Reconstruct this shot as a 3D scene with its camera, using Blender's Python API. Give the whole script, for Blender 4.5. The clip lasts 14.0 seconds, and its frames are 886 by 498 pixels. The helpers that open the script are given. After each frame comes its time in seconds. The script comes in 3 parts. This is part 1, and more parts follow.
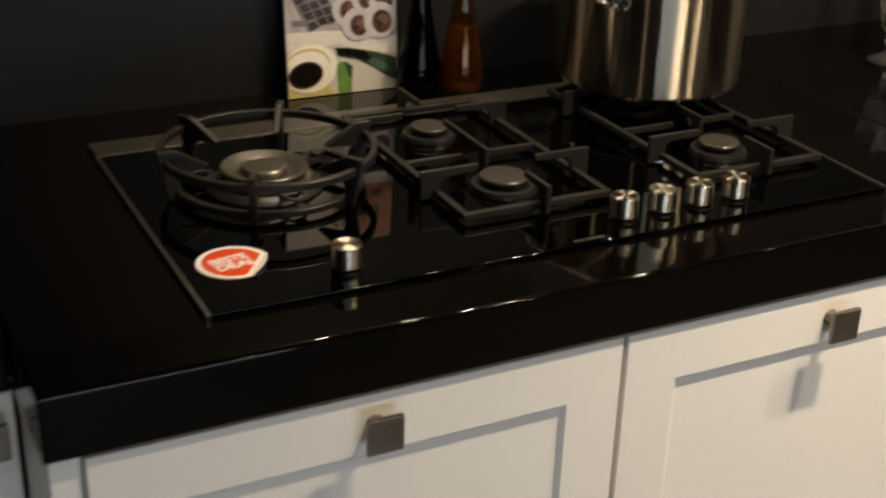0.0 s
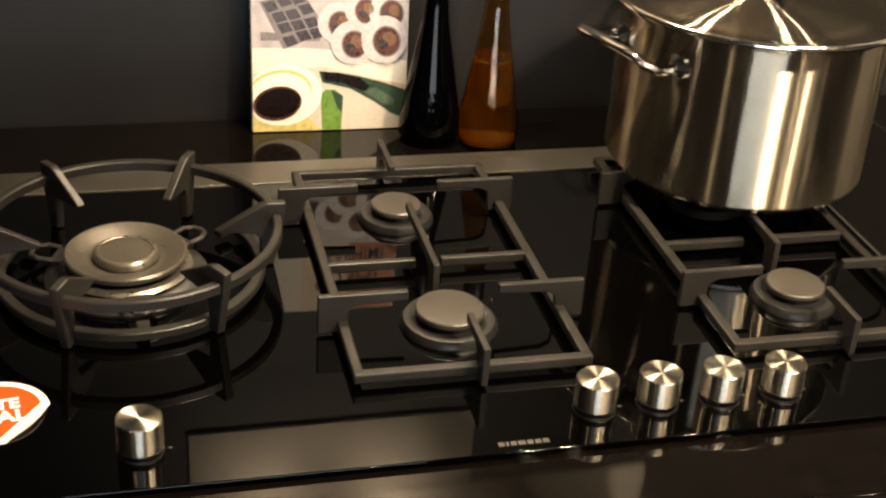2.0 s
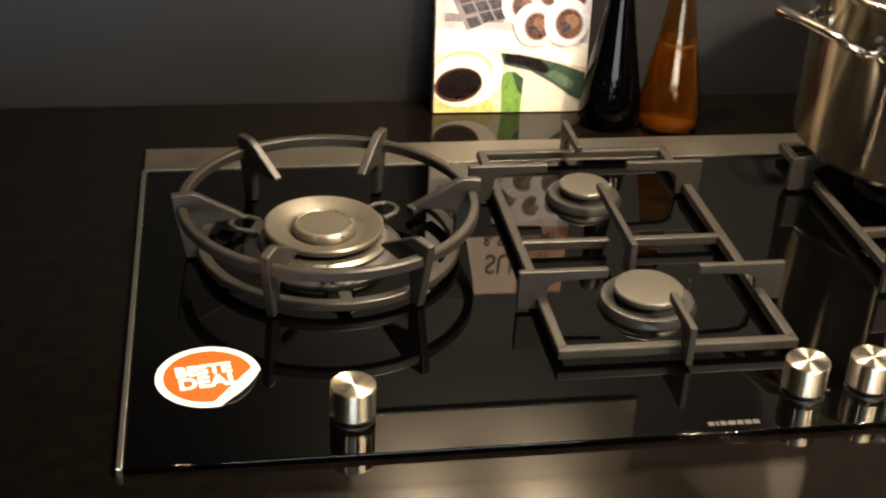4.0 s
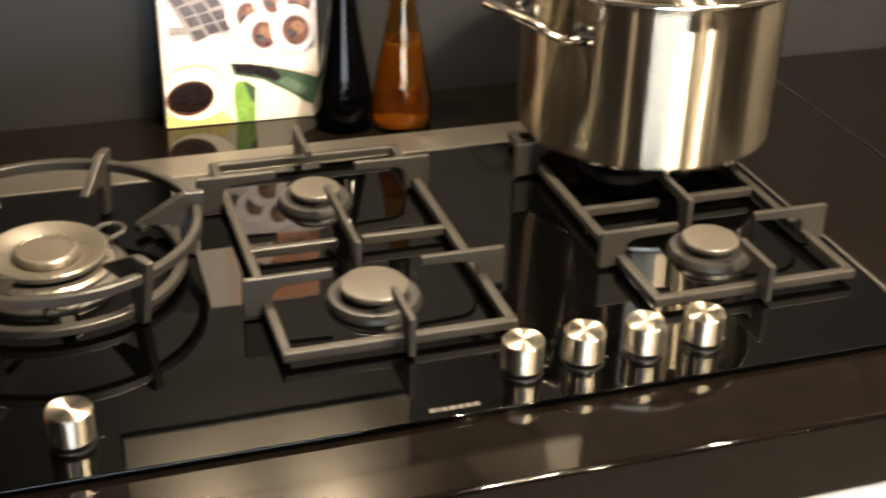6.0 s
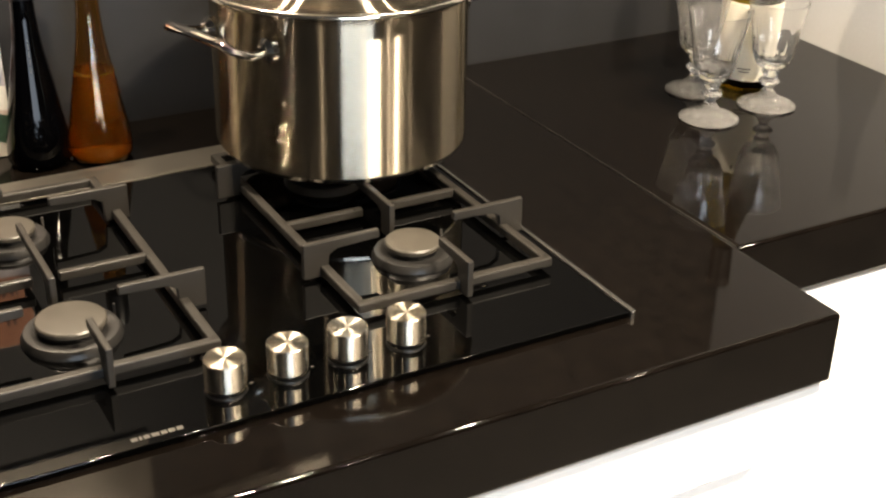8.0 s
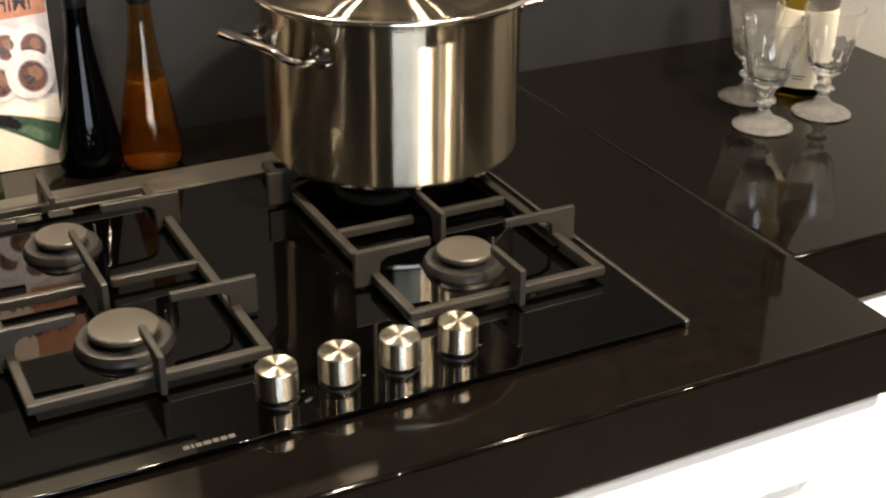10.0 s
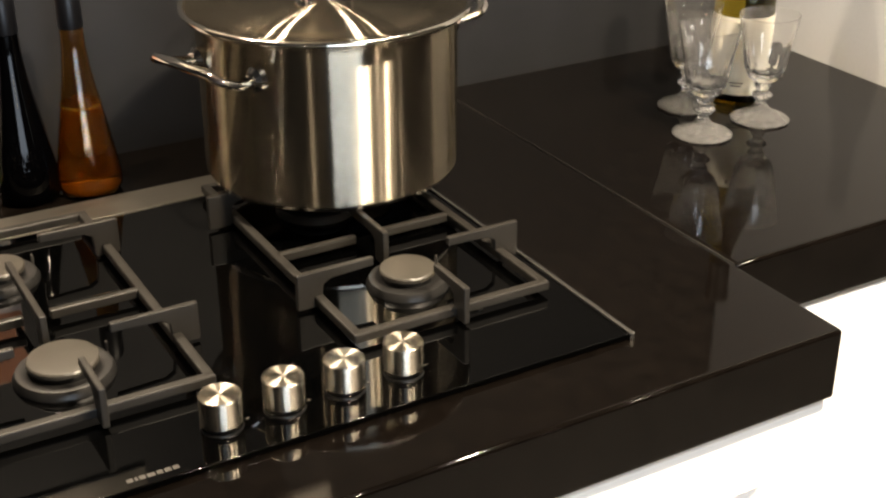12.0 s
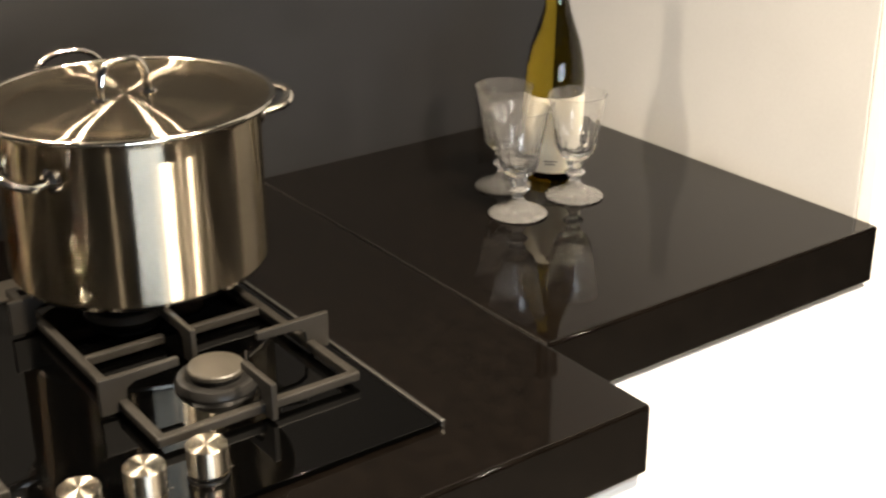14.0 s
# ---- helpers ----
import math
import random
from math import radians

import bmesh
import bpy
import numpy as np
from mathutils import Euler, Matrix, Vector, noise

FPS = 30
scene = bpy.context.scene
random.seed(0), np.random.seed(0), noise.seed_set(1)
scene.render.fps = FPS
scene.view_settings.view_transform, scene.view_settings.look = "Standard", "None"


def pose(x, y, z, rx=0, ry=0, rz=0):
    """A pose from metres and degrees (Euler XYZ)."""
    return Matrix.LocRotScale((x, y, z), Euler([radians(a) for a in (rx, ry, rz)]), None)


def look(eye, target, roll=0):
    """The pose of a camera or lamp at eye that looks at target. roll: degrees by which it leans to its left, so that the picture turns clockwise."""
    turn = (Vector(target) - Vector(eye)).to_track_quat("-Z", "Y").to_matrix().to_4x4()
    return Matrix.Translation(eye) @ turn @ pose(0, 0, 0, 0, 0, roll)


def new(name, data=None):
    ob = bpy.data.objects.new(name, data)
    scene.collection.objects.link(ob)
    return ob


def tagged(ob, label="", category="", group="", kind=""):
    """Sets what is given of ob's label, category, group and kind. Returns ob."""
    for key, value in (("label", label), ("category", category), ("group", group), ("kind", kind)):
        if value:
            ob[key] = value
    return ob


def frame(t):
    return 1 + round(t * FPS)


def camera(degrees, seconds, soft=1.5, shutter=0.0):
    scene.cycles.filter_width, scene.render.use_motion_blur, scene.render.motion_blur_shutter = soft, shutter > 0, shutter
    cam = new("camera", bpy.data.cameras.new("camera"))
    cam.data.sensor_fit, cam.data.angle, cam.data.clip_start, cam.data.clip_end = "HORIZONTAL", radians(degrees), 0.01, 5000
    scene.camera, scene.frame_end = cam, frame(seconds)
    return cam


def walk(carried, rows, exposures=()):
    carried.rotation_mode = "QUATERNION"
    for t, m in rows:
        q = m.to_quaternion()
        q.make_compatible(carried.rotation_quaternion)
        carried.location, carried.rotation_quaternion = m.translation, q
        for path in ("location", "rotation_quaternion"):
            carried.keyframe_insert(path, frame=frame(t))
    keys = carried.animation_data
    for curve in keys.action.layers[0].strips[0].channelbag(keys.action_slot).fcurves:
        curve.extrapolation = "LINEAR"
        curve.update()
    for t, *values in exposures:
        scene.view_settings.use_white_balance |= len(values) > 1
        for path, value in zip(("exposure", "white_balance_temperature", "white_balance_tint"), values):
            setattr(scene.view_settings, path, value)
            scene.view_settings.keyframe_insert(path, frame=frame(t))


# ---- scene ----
cam = camera(36.5, 14.0, soft=2.3, shutter=0.5)
PATH = [
    (0, (-0.342, -1.187, 1.573), (0.486, 0.427, 0.73), 1.9),
    (0.2, (-0.274, -1.117, 1.566), (0.561, 0.488, 0.713), 1.2),
    (0.5, (-0.171, -1.005, 1.585), (0.672, 0.591, 0.723), 2.7),
    (0.8, (-0.103, -0.922, 1.59), (0.69, 0.687, 0.705), 2.1),
    (1, (-0.074, -0.881, 1.58), (0.699, 0.714, 0.654), 3.3),
    (1.2, (-0.038, -0.846, 1.571), (0.688, 0.762, 0.629), 3.5),
    (1.5, (0.033, -0.805, 1.569), (0.607, 0.858, 0.618), 3.7),
    (1.7, (0.114, -0.799, 1.568), (0.563, 0.896, 0.604), 2.6),
    (2, (0.17, -0.79, 1.568), (0.629, 0.896, 0.595), 4.0),
    (2.5, (0.165, -0.802, 1.564), (0.599, 0.901, 0.61), 2.7),
    (3, (0.105, -0.789, 1.554), (0.473, 0.925, 0.593), 3.4),
    (3.2, (0.083, -0.782, 1.546), (0.388, 0.942, 0.579), 2.9),
    (5.3, (0.133, -0.791, 1.542), (0.532, 0.894, 0.542), 2.5),
    (5.5, (0.151, -0.801, 1.549), (0.614, 0.871, 0.553), 2.5),
    (6, (0.172, -0.816, 1.552), (0.732, 0.845, 0.588), 1.8),
    (6.5, (0.217, -0.838, 1.533), (0.954, 0.762, 0.586), 1.1),
    (7, (0.231, -0.858, 1.537), (1.079, 0.697, 0.608), 1.1),
    (7.2, (0.231, -0.858, 1.537), (1.108, 0.692, 0.626), 1.3),
    (9.3, (0.231, -0.831, 1.54), (1.08, 0.725, 0.614), 1.0),
    (9.5, (0.232, -0.835, 1.538), (1.058, 0.735, 0.616), 0.6),
    (10, (0.228, -0.838, 1.535), (1.048, 0.745, 0.629), 0.6),
    (10.5, (0.227, -0.838, 1.535), (1.052, 0.748, 0.637), 0.3),
    (11, (0.236, -0.841, 1.541), (1.072, 0.732, 0.631), -0.5),
    (11.5, (0.239, -0.84, 1.535), (1.117, 0.717, 0.639), -0.2),
    (12, (0.24, -0.834, 1.54), (1.126, 0.721, 0.647), -0.2),
    (12.5, (0.249, -0.834, 1.545), (1.155, 0.717, 0.667), -0.2),
    (13, (0.261, -0.839, 1.544), (1.236, 0.699, 0.716), -0.1),
    (13.5, (0.284, -0.861, 1.549), (1.295, 0.666, 0.744), -0.5),
    (14, (0.295, -0.853, 1.55), (1.373, 0.633, 0.757), -0.3),
]
EXPOSURES = [(0.0, -1.9, 6300, 10), (0.5, -2.15, 6500, 10), (1.0, -0.75, 6400, 10), (1.5, -0.5, 6800, 10), (2.5, -0.33, 6600, 10), (3.2, -0.15, 6500, 10), (5.3, 0.4, 6500, 10), (6.5, 0.52, 6300, 10), (7.2, 0.4, 6100, 10), (9.3, -0.3, 6100, 10), (12.0, -0.27, 6100, 10), (14.0, -0.15, 6100, 10)]
walk(cam, [(t, look(eye, target, roll)) for t, eye, target, roll in PATH], EXPOSURES)

# ---- world and lights ----
world = bpy.data.worlds.new("world")
scene.world = world
world.use_nodes = True
wn = world.node_tree
sky = wn.nodes.new("ShaderNodeTexSky")
sky.sky_type, sky.sun_disc = "NISHITA", False
sky.sun_elevation, sky.sun_rotation = radians(30), radians(200)
wn.links.new(sky.outputs[0], wn.nodes["Background"].inputs[0])
wn.nodes["Background"].inputs[1].default_value = 0.1

WARM, COOL = (1.0, 0.80, 0.56), (0.80, 0.90, 1.0)


def lamp(name, eye, target, watts, colour, size, size_y=0.0, spread=180.0):
    data = bpy.data.lights.new(name, "AREA")
    data.energy, data.color, data.spread = watts, colour, radians(spread)
    data.shape, data.size = ("RECTANGLE" if size_y else "DISK"), size
    if size_y:
        data.size_y = size_y
    ob = new(name, data)
    ob.matrix_world = look(eye, target)
    return ob


# the ceiling spot beside the hob, twin lamped; the hood's lamps; far ceiling spots; an added low cool source
CEIL = 2.6
SPOTS = [(1.00, -0.66, 44), (1.13, -0.66, 44), (-1.6, -2.3, 8), (0.55, -2.5, 9), (1.60, -0.64, 60), (1.78, -2.6, 34), (2.5, -1.5, 16), (-0.75, -1.35, 7), (3.0, -3.2, 16)]
for sx, sy, watts in SPOTS:
    lamp("spot_light", (sx, sy, CEIL - 0.035), (sx + 0.3 * (sx == 1.13), sy + (1.7 if sx == 1.13 else 0.12), 0), watts, WARM, 0.05, spread=88 if sx == 1.00 else 120 if sy > -2 else 165)
for hx in (0.37, 0.56):
    lamp("hood_light", (hx, 0.500, 1.727), (hx, 0.48, 0.9), 9.0, WARM, 0.042, spread=150)
lamp("low_cool_light", (-0.15, -4.43, 0.74), (-0.15, 0, 0.74), 160, COOL, 2.4, 1.2)


# ---- materials ----
def material(name, colour, rough=0.5, metal=0.0, **more):
    m = bpy.data.materials.new(name)
    m.use_nodes = True
    b = m.node_tree.nodes["Principled BSDF"]
    b.inputs["Base Color"].default_value = (*colour, 1)
    b.inputs["Roughness"].default_value = rough
    b.inputs["Metallic"].default_value = metal
    for key, value in more.items():
        b.inputs[key.replace("_", " ")].default_value = value
    return m


def vary(m, scale, amount, rough=0.0, bump=0.0, detail=4.0, stretch=(1, 1, 1), distance=0.0005):
    """Two scales of noise on a material's colour, roughness and relief."""
    nt = m.node_tree
    b = nt.nodes["Principled BSDF"]
    co = nt.nodes.new("ShaderNodeTexCoord")
    mp = nt.nodes.new("ShaderNodeMapping")
    mp.inputs["Scale"].default_value = stretch
    nt.links.new(co.outputs["Object"], mp.inputs[0])
    fine, broad = nt.nodes.new("ShaderNodeTexNoise"), nt.nodes.new("ShaderNodeTexNoise")
    fine.inputs["Scale"].default_value, broad.inputs["Scale"].default_value = scale, scale * 0.06
    fine.inputs["Detail"].default_value, broad.inputs["Detail"].default_value = detail, 3
    nt.links.new(mp.outputs[0], fine.inputs["Vector"])
    nt.links.new(co.outputs["Object"], broad.inputs["Vector"])
    add = nt.nodes.new("ShaderNodeMath")
    add.operation = "ADD"
    nt.links.new(fine.outputs[0], add.inputs[0])
    nt.links.new(broad.outputs[0], add.inputs[1])
    span = nt.nodes.new("ShaderNodeMapRange")
    span.inputs["From Min"].default_value, span.inputs["From Max"].default_value = 0.6, 1.4
    span.inputs["To Min"].default_value, span.inputs["To Max"].default_value = 1 - amount, 1 + amount
    nt.links.new(add.outputs[0], span.inputs["Value"])
    mul = nt.nodes.new("ShaderNodeVectorMath")
    mul.operation = "SCALE"
    mul.inputs[0].default_value = b.inputs["Base Color"].default_value[:3]
    nt.links.new(span.outputs[0], mul.inputs["Scale"])
    nt.links.new(mul.outputs[0], b.inputs["Base Color"])
    if rough:
        rr = nt.nodes.new("ShaderNodeMapRange")
        base = b.inputs["Roughness"].default_value
        rr.inputs["From Min"].default_value, rr.inputs["From Max"].default_value = 0.6, 1.4
        rr.inputs["To Min"].default_value, rr.inputs["To Max"].default_value = max(0, base - rough), base + rough
        nt.links.new(add.outputs[0], rr.inputs["Value"])
        nt.links.new(rr.outputs[0], b.inputs["Roughness"])
    if bump:
        bp = nt.nodes.new("ShaderNodeBump")
        bp.inputs["Strength"].default_value, bp.inputs["Distance"].default_value = bump, distance
        nt.links.new(fine.outputs[0], bp.inputs["Height"])
        nt.links.new(bp.outputs[0], b.inputs["Normal"])
    return m


def spun(m, amount, rough):
    """Lathe-brushed metal: a gloss drawn out across the rings round the local z axis."""
    nt = m.node_tree
    b = nt.nodes["Principled BSDF"]
    tg = nt.nodes.new("ShaderNodeTangent")
    tg.direction_type, tg.axis = "RADIAL", "Z"
    g = nt.nodes.new("ShaderNodeBsdfAnisotropic")
    g.inputs["Roughness"].default_value, g.inputs["Anisotropy"].default_value = rough, amount
    g.inputs["Color"].default_value = b.inputs["Base Color"].default_value
    for link in b.inputs["Base Color"].links:
        nt.links.new(link.from_socket, g.inputs["Color"])
    nt.links.new(tg.outputs[0], g.inputs["Tangent"])
    nt.links.new(g.outputs[0], nt.nodes["Material Output"].inputs["Surface"])
    nt.nodes.remove(b)
    return m


STONE = vary(material("dark_composite_stone", (0.0017, 0.00128, 0.0010), 0.042, Specular_IOR_Level=0.28), 900, 0.6, 0.012, 0.010)
GLASS_BLACK = vary(material("black_glass", (0.0003, 0.0003, 0.0003), 0.03, IOR=1.52, Specular_IOR_Level=0.36), 40, 0.3, 0.01)
IRON = vary(material("grey_enamelled_iron", (0.0125, 0.0113, 0.0097), 0.42, Specular_IOR_Level=0.27), 500, 0.22, 0.08, 0.25, distance=0.0003)
CAP = vary(material("grey_enamel_cap", (0.029, 0.026, 0.021), 0.38, Specular_IOR_Level=0.4), 400, 0.15, 0.06, 0.15, distance=0.0002)
DARK = vary(material("dark_burner_metal", (0.012, 0.0115, 0.011), 0.38, 0.3), 200, 0.3)
ALLOY = vary(material("burner_alloy", (0.22, 0.20, 0.165), 0.30, 0.85), 150, 0.25, 0.1, 0.1)
WOKCAP = vary(material("worn_wok_cap", (0.072, 0.064, 0.051), 0.33, 0.45), 300, 0.22, 0.08, 0.12, distance=0.0002)
STRIP = vary(material("brushed_steel", (0.165, 0.152, 0.130), 0.42, 1.0), 300, 0.10, 0.06, 0.10, stretch=(0.02, 1, 1), distance=0.0001)
TRIM = material("polished_trim", (0.62, 0.60, 0.56), 0.25, 1.0)
KNOB = spun(vary(material("turned_steel", (0.64, 0.585, 0.49), 0.27, 1.0), 400, 0.04), 0.64, 0.27)
POT = spun(vary(material("brushed_pot_steel", (0.50, 0.437, 0.335), 0.27, 1.0), 260, 0.10, stretch=(0.06, 0.06, 1)), 0.85, 0.26)
LID = spun(vary(material("brushed_lid_steel", (0.58, 0.505, 0.39), 0.28, 1.0), 90, 0.05), 0.90, 0.13)
LIDRIM = material("polished_rim", (0.74, 0.70, 0.62), 0.11, 1.0)
CHROME = material("polished_steel", (0.72, 0.69, 0.64), 0.08, 1.0)
WHITE = vary(material("white_satin_lacquer", (0.80, 0.77, 0.72), 0.42), 120, 0.02, 0.05, 0.03)
PEWTER = vary(material("aged_pewter", (0.22, 0.19, 0.16), 0.40, 0.9), 220, 0.25, 0.1, 0.2)
WALL = vary(material("dark_grey_paint", (0.0072, 0.0072, 0.0080), 0.6, Specular_IOR_Level=0.25), 350, 0.15, 0.06, 0.15, stretch=(0.06, 1, 1))
PANEL = vary(material("light_grey_laminate", (0.47, 0.468, 0.462), 0.38), 200, 0.04, 0.05, 0.04)
PLASTER = vary(material("dark_plaster", (0.045, 0.040, 0.035), 0.8), 60, 0.08, 0.05, 0.1)
CEILING = vary(material("ceiling_paint", (0.035, 0.032, 0.029), 0.8), 60, 0.05)
FLOOR = vary(material("pale_floor", (0.07, 0.066, 0.062), 0.5), 60, 0.10, 0.08, 0.1, stretch=(0.1, 1, 1))
HOOD = vary(material("hood_steel", (0.55, 0.52, 0.47), 0.38, 1.0), 300, 0.08, 0.06, 0.08, stretch=(0.03, 1, 1))
SPLASH = vary(material("brushed_steel_panel", (0.17, 0.157, 0.137), 0.42, 1.0), 260, 0.15, 0.05, 0.1, stretch=(0.03, 1, 1))
CLEAR = material("clear_glass", (1, 1, 1), 0.0, IOR=1.46, Transmission_Weight=1.0)
AMBERGLASS = material("tinted_glass", (0.85, 0.60, 0.27), 0.0, IOR=1.30, Transmission_Weight=1.0)
GOBLET = material("pressed_glass", (1.0, 0.995, 0.985), 0.0, IOR=1.54, Transmission_Weight=0.980)
FOOTGLASS = material("thick_pressed_glass", (1.0, 0.995, 0.985), 0.0, IOR=1.56, Transmission_Weight=0.945)
BLACKBOTTLE = material("near_black_bottle_glass", (0.0003, 0.0003, 0.0004), 0.05, IOR=1.5, Specular_IOR_Level=0.10)
GREENBOTTLE = material("olive_bottle_glass", (0.34, 0.25, 0.026), 0.01, IOR=1.38, Transmission_Weight=1.0)
AMBER = material("amber_vinegar", (0.98, 0.56, 0.06), 0.0, IOR=1.35, Transmission_Weight=0.955)
FOIL = material("dark_foil", (0.0022, 0.0023, 0.003), 0.35, 0.0, Specular_IOR_Level=0.2)
RUBBER = material("black_plastic", (0.004, 0.004, 0.004), 0.4, Specular_IOR_Level=0.25)
PAPER = vary(material("cream_label_paper", (0.86, 0.83, 0.72), 0.6), 300, 0.05, 0, 0.05)
PAGES = vary(material("book_pages", (0.70, 0.66, 0.58), 0.8), 900, 0.15, stretch=(1, 8, 0.02))


def ink(name, colour, rough=0.28, amount=0.10, scale=160):
    return vary(material(name, colour, rough, Specular_IOR_Level=0.2), scale, amount, 0.03)


C_CREAM = ink("print_cream", (0.44, 0.405, 0.35))
C_SALMON = ink("print_salmon", (0.27, 0.115, 0.062))
C_SALMON2 = ink("print_pale_salmon", (0.43, 0.335, 0.27))
C_TEXT = ink("print_dark", (0.03, 0.02, 0.02))
C_NORI = ink("print_slate", (0.042, 0.034, 0.036), amount=0.5, scale=240)
C_GREY = ink("print_grey", (0.15, 0.13, 0.125), amount=0.25)
C_RICE = ink("print_rice", (0.43, 0.395, 0.40), amount=0.18, scale=220)
C_LILAC = ink("print_lilac_grey", (0.36, 0.325, 0.325), amount=0.35, scale=45)
C_ROLL = ink("print_brown", (0.070, 0.030, 0.021), amount=0.7, scale=300)
C_TAN = ink("print_tan", (0.13, 0.070, 0.040), amount=0.4, scale=300)
C_BOARD = ink("print_board", (0.57, 0.53, 0.46), amount=0.15)
C_BOWL = ink("print_bowl", (0.70, 0.66, 0.57))
C_OCHRE = ink("print_ochre", (0.46, 0.39, 0.15), amount=0.3)
C_SOY = ink("print_soy", (0.005, 0.0022, 0.002), amount=0.5)
C_LEAF = ink("print_leaf", (0.105, 0.195, 0.042), amount=0.4)
C_DEEP = ink("print_deep_green", (0.025, 0.045, 0.028), amount=0.4)
C_SLATEGREEN = ink("print_slate_green", (0.055, 0.085, 0.060), amount=0.5)
C_SPINE = ink("book_spine", (0.02, 0.017, 0.016))
C_ORANGE = ink("sticker_orange", (0.62, 0.060, 0.009), 0.4, 0.05)
C_WHITE = ink("sticker_white", (0.82, 0.79, 0.75), 0.4, 0.03)
LABELINK = ink("label_print", (0.20, 0.18, 0.15))
C_LOGO = ink("logo_print", (0.036, 0.033, 0.030), 0.4)
GLOW = bpy.data.materials.new("lamp_face")
GLOW.use_nodes = True
GLOW.node_tree.nodes["Principled BSDF"].inputs["Emission Color"].default_value = (*WARM, 1)
GLOW.node_tree.nodes["Principled BSDF"].inputs["Emission Strength"].default_value = 20


# ---- shapes ----
def part(name, bm, mat, parent=None, label="", smooth=False):
    me = bpy.data.meshes.new(name)
    bmesh.ops.recalc_face_normals(bm, faces=bm.faces[:])
    bm.to_mesh(me)
    bm.free()
    me.materials.append(mat)
    if smooth:
        for p in me.polygons:
            p.use_smooth = True
        me.set_sharp_from_angle(angle=radians(35))
        if smooth == "bevel":
            # wide faces stay flat, the rounded edges smooth
            me.attributes.remove(me.attributes["sharp_edge"])
            for p in me.polygons:
                p.use_smooth = max(abs(c) for c in p.normal) < 0.999
    ob = new(name, me)
    ob.parent = parent
    if label:
        ob["label"] = label
    return ob


def thing(name, label, category, m=None, group="", kind=""):
    ob = tagged(new(name), label, category, group, kind)
    ob.empty_display_size = 0.02
    if m is not None:
        ob.matrix_world = m
    return ob


def box(x0, x1, y0, y1, z0, z1, bevel=0.0, into=None, segments=2):
    bm = bmesh.new()
    bmesh.ops.create_cube(bm, size=1)
    for v in bm.verts:
        v.co = (x0 + (v.co.x + .5) * (x1 - x0), y0 + (v.co.y + .5) * (y1 - y0), z0 + (v.co.z + .5) * (z1 - z0))
    if bevel:
        bmesh.ops.bevel(bm, geom=bm.edges[:], offset=bevel, segments=segments, affect="EDGES", profile=0.5)
    return merge(into, bm)


def merge(into, bm):
    if into is None:
        return bm
    me = bpy.data.meshes.new("temp")
    bm.to_mesh(me)
    bm.free()
    into.from_mesh(me)
    bpy.data.meshes.remove(me)
    return into


def lathe(profile, seg=64, closed=True, into=None):
    """A turned solid from (radius, height) pairs; radius 0 closes on the axis."""
    bm = bmesh.new()
    rings = []
    for r, z in profile:
        if r < 1e-6:
            rings.append([bm.verts.new((0, 0, z))])
        else:
            rings.append([bm.verts.new((r * math.cos(2 * math.pi * i / seg), r * math.sin(2 * math.pi * i / seg), z)) for i in range(seg)])
    pairs = list(zip(rings, rings[1:]))
    if closed:
        pairs.append((rings[-1], rings[0]))
    for a, b in pairs:
        if len(a) == 1 and len(b) == 1:
            continue
        for i in range(seg):
            j = (i + 1) % seg
            f = [a[i % len(a)], b[i % len(b)]]
            f += [b[j]] if len(b) > 1 else []
            f += [a[j]] if len(a) > 1 else []
            bm.faces.new(f)
    return merge(into, bm)


def curve_profile(points, n=8):
    """A smooth profile through (radius, height) pairs."""
    p = [points[0]] + list(points) + [points[-1]]
    out = []
    for i in range(1, len(p) - 2):
        for k in range(n):
            t = k / n
            q = []
            for a in (0, 1):
                p0, p1, p2, p3 = (p[i + d][a] for d in (-1, 0, 1, 2))
                q.append(.5 * (2 * p1 + (p2 - p0) * t + (2 * p0 - 5 * p1 + 4 * p2 - p3) * t * t + (3 * p1 - p0 - 3 * p2 + p3) * t ** 3))
            out.append((max(q[0], 0), q[1]))
    return out + [points[-1]]


def tube(points, r, seg=12, flat=1.0, into=None):
    """A rod through points; flat squashes its section along its second axis."""
    bm = bmesh.new()
    pts = [Vector(p) for p in points]
    rings, up = [], Vector((0, 0, 1))
    for i, p in enumerate(pts):
        d = (pts[min(i + 1, len(pts) - 1)] - pts[max(i - 1, 0)]).normalized()
        a = d.cross(up)
        a = a.normalized() if a.length > 1e-4 else Vector((1, 0, 0))
        b = a.cross(d).normalized()
        rings.append([bm.verts.new(p + a * r * math.cos(2 * math.pi * k / seg) + b * r * flat * math.sin(2 * math.pi * k / seg)) for k in range(seg)])
    for a, b in zip(rings, rings[1:]):
        for k in range(seg):
            bm.faces.new((a[k], a[(k + 1) % seg], b[(k + 1) % seg], b[k]))
    bm.faces.new(rings[0])
    bm.faces.new(rings[-1])
    return merge(into, bm)


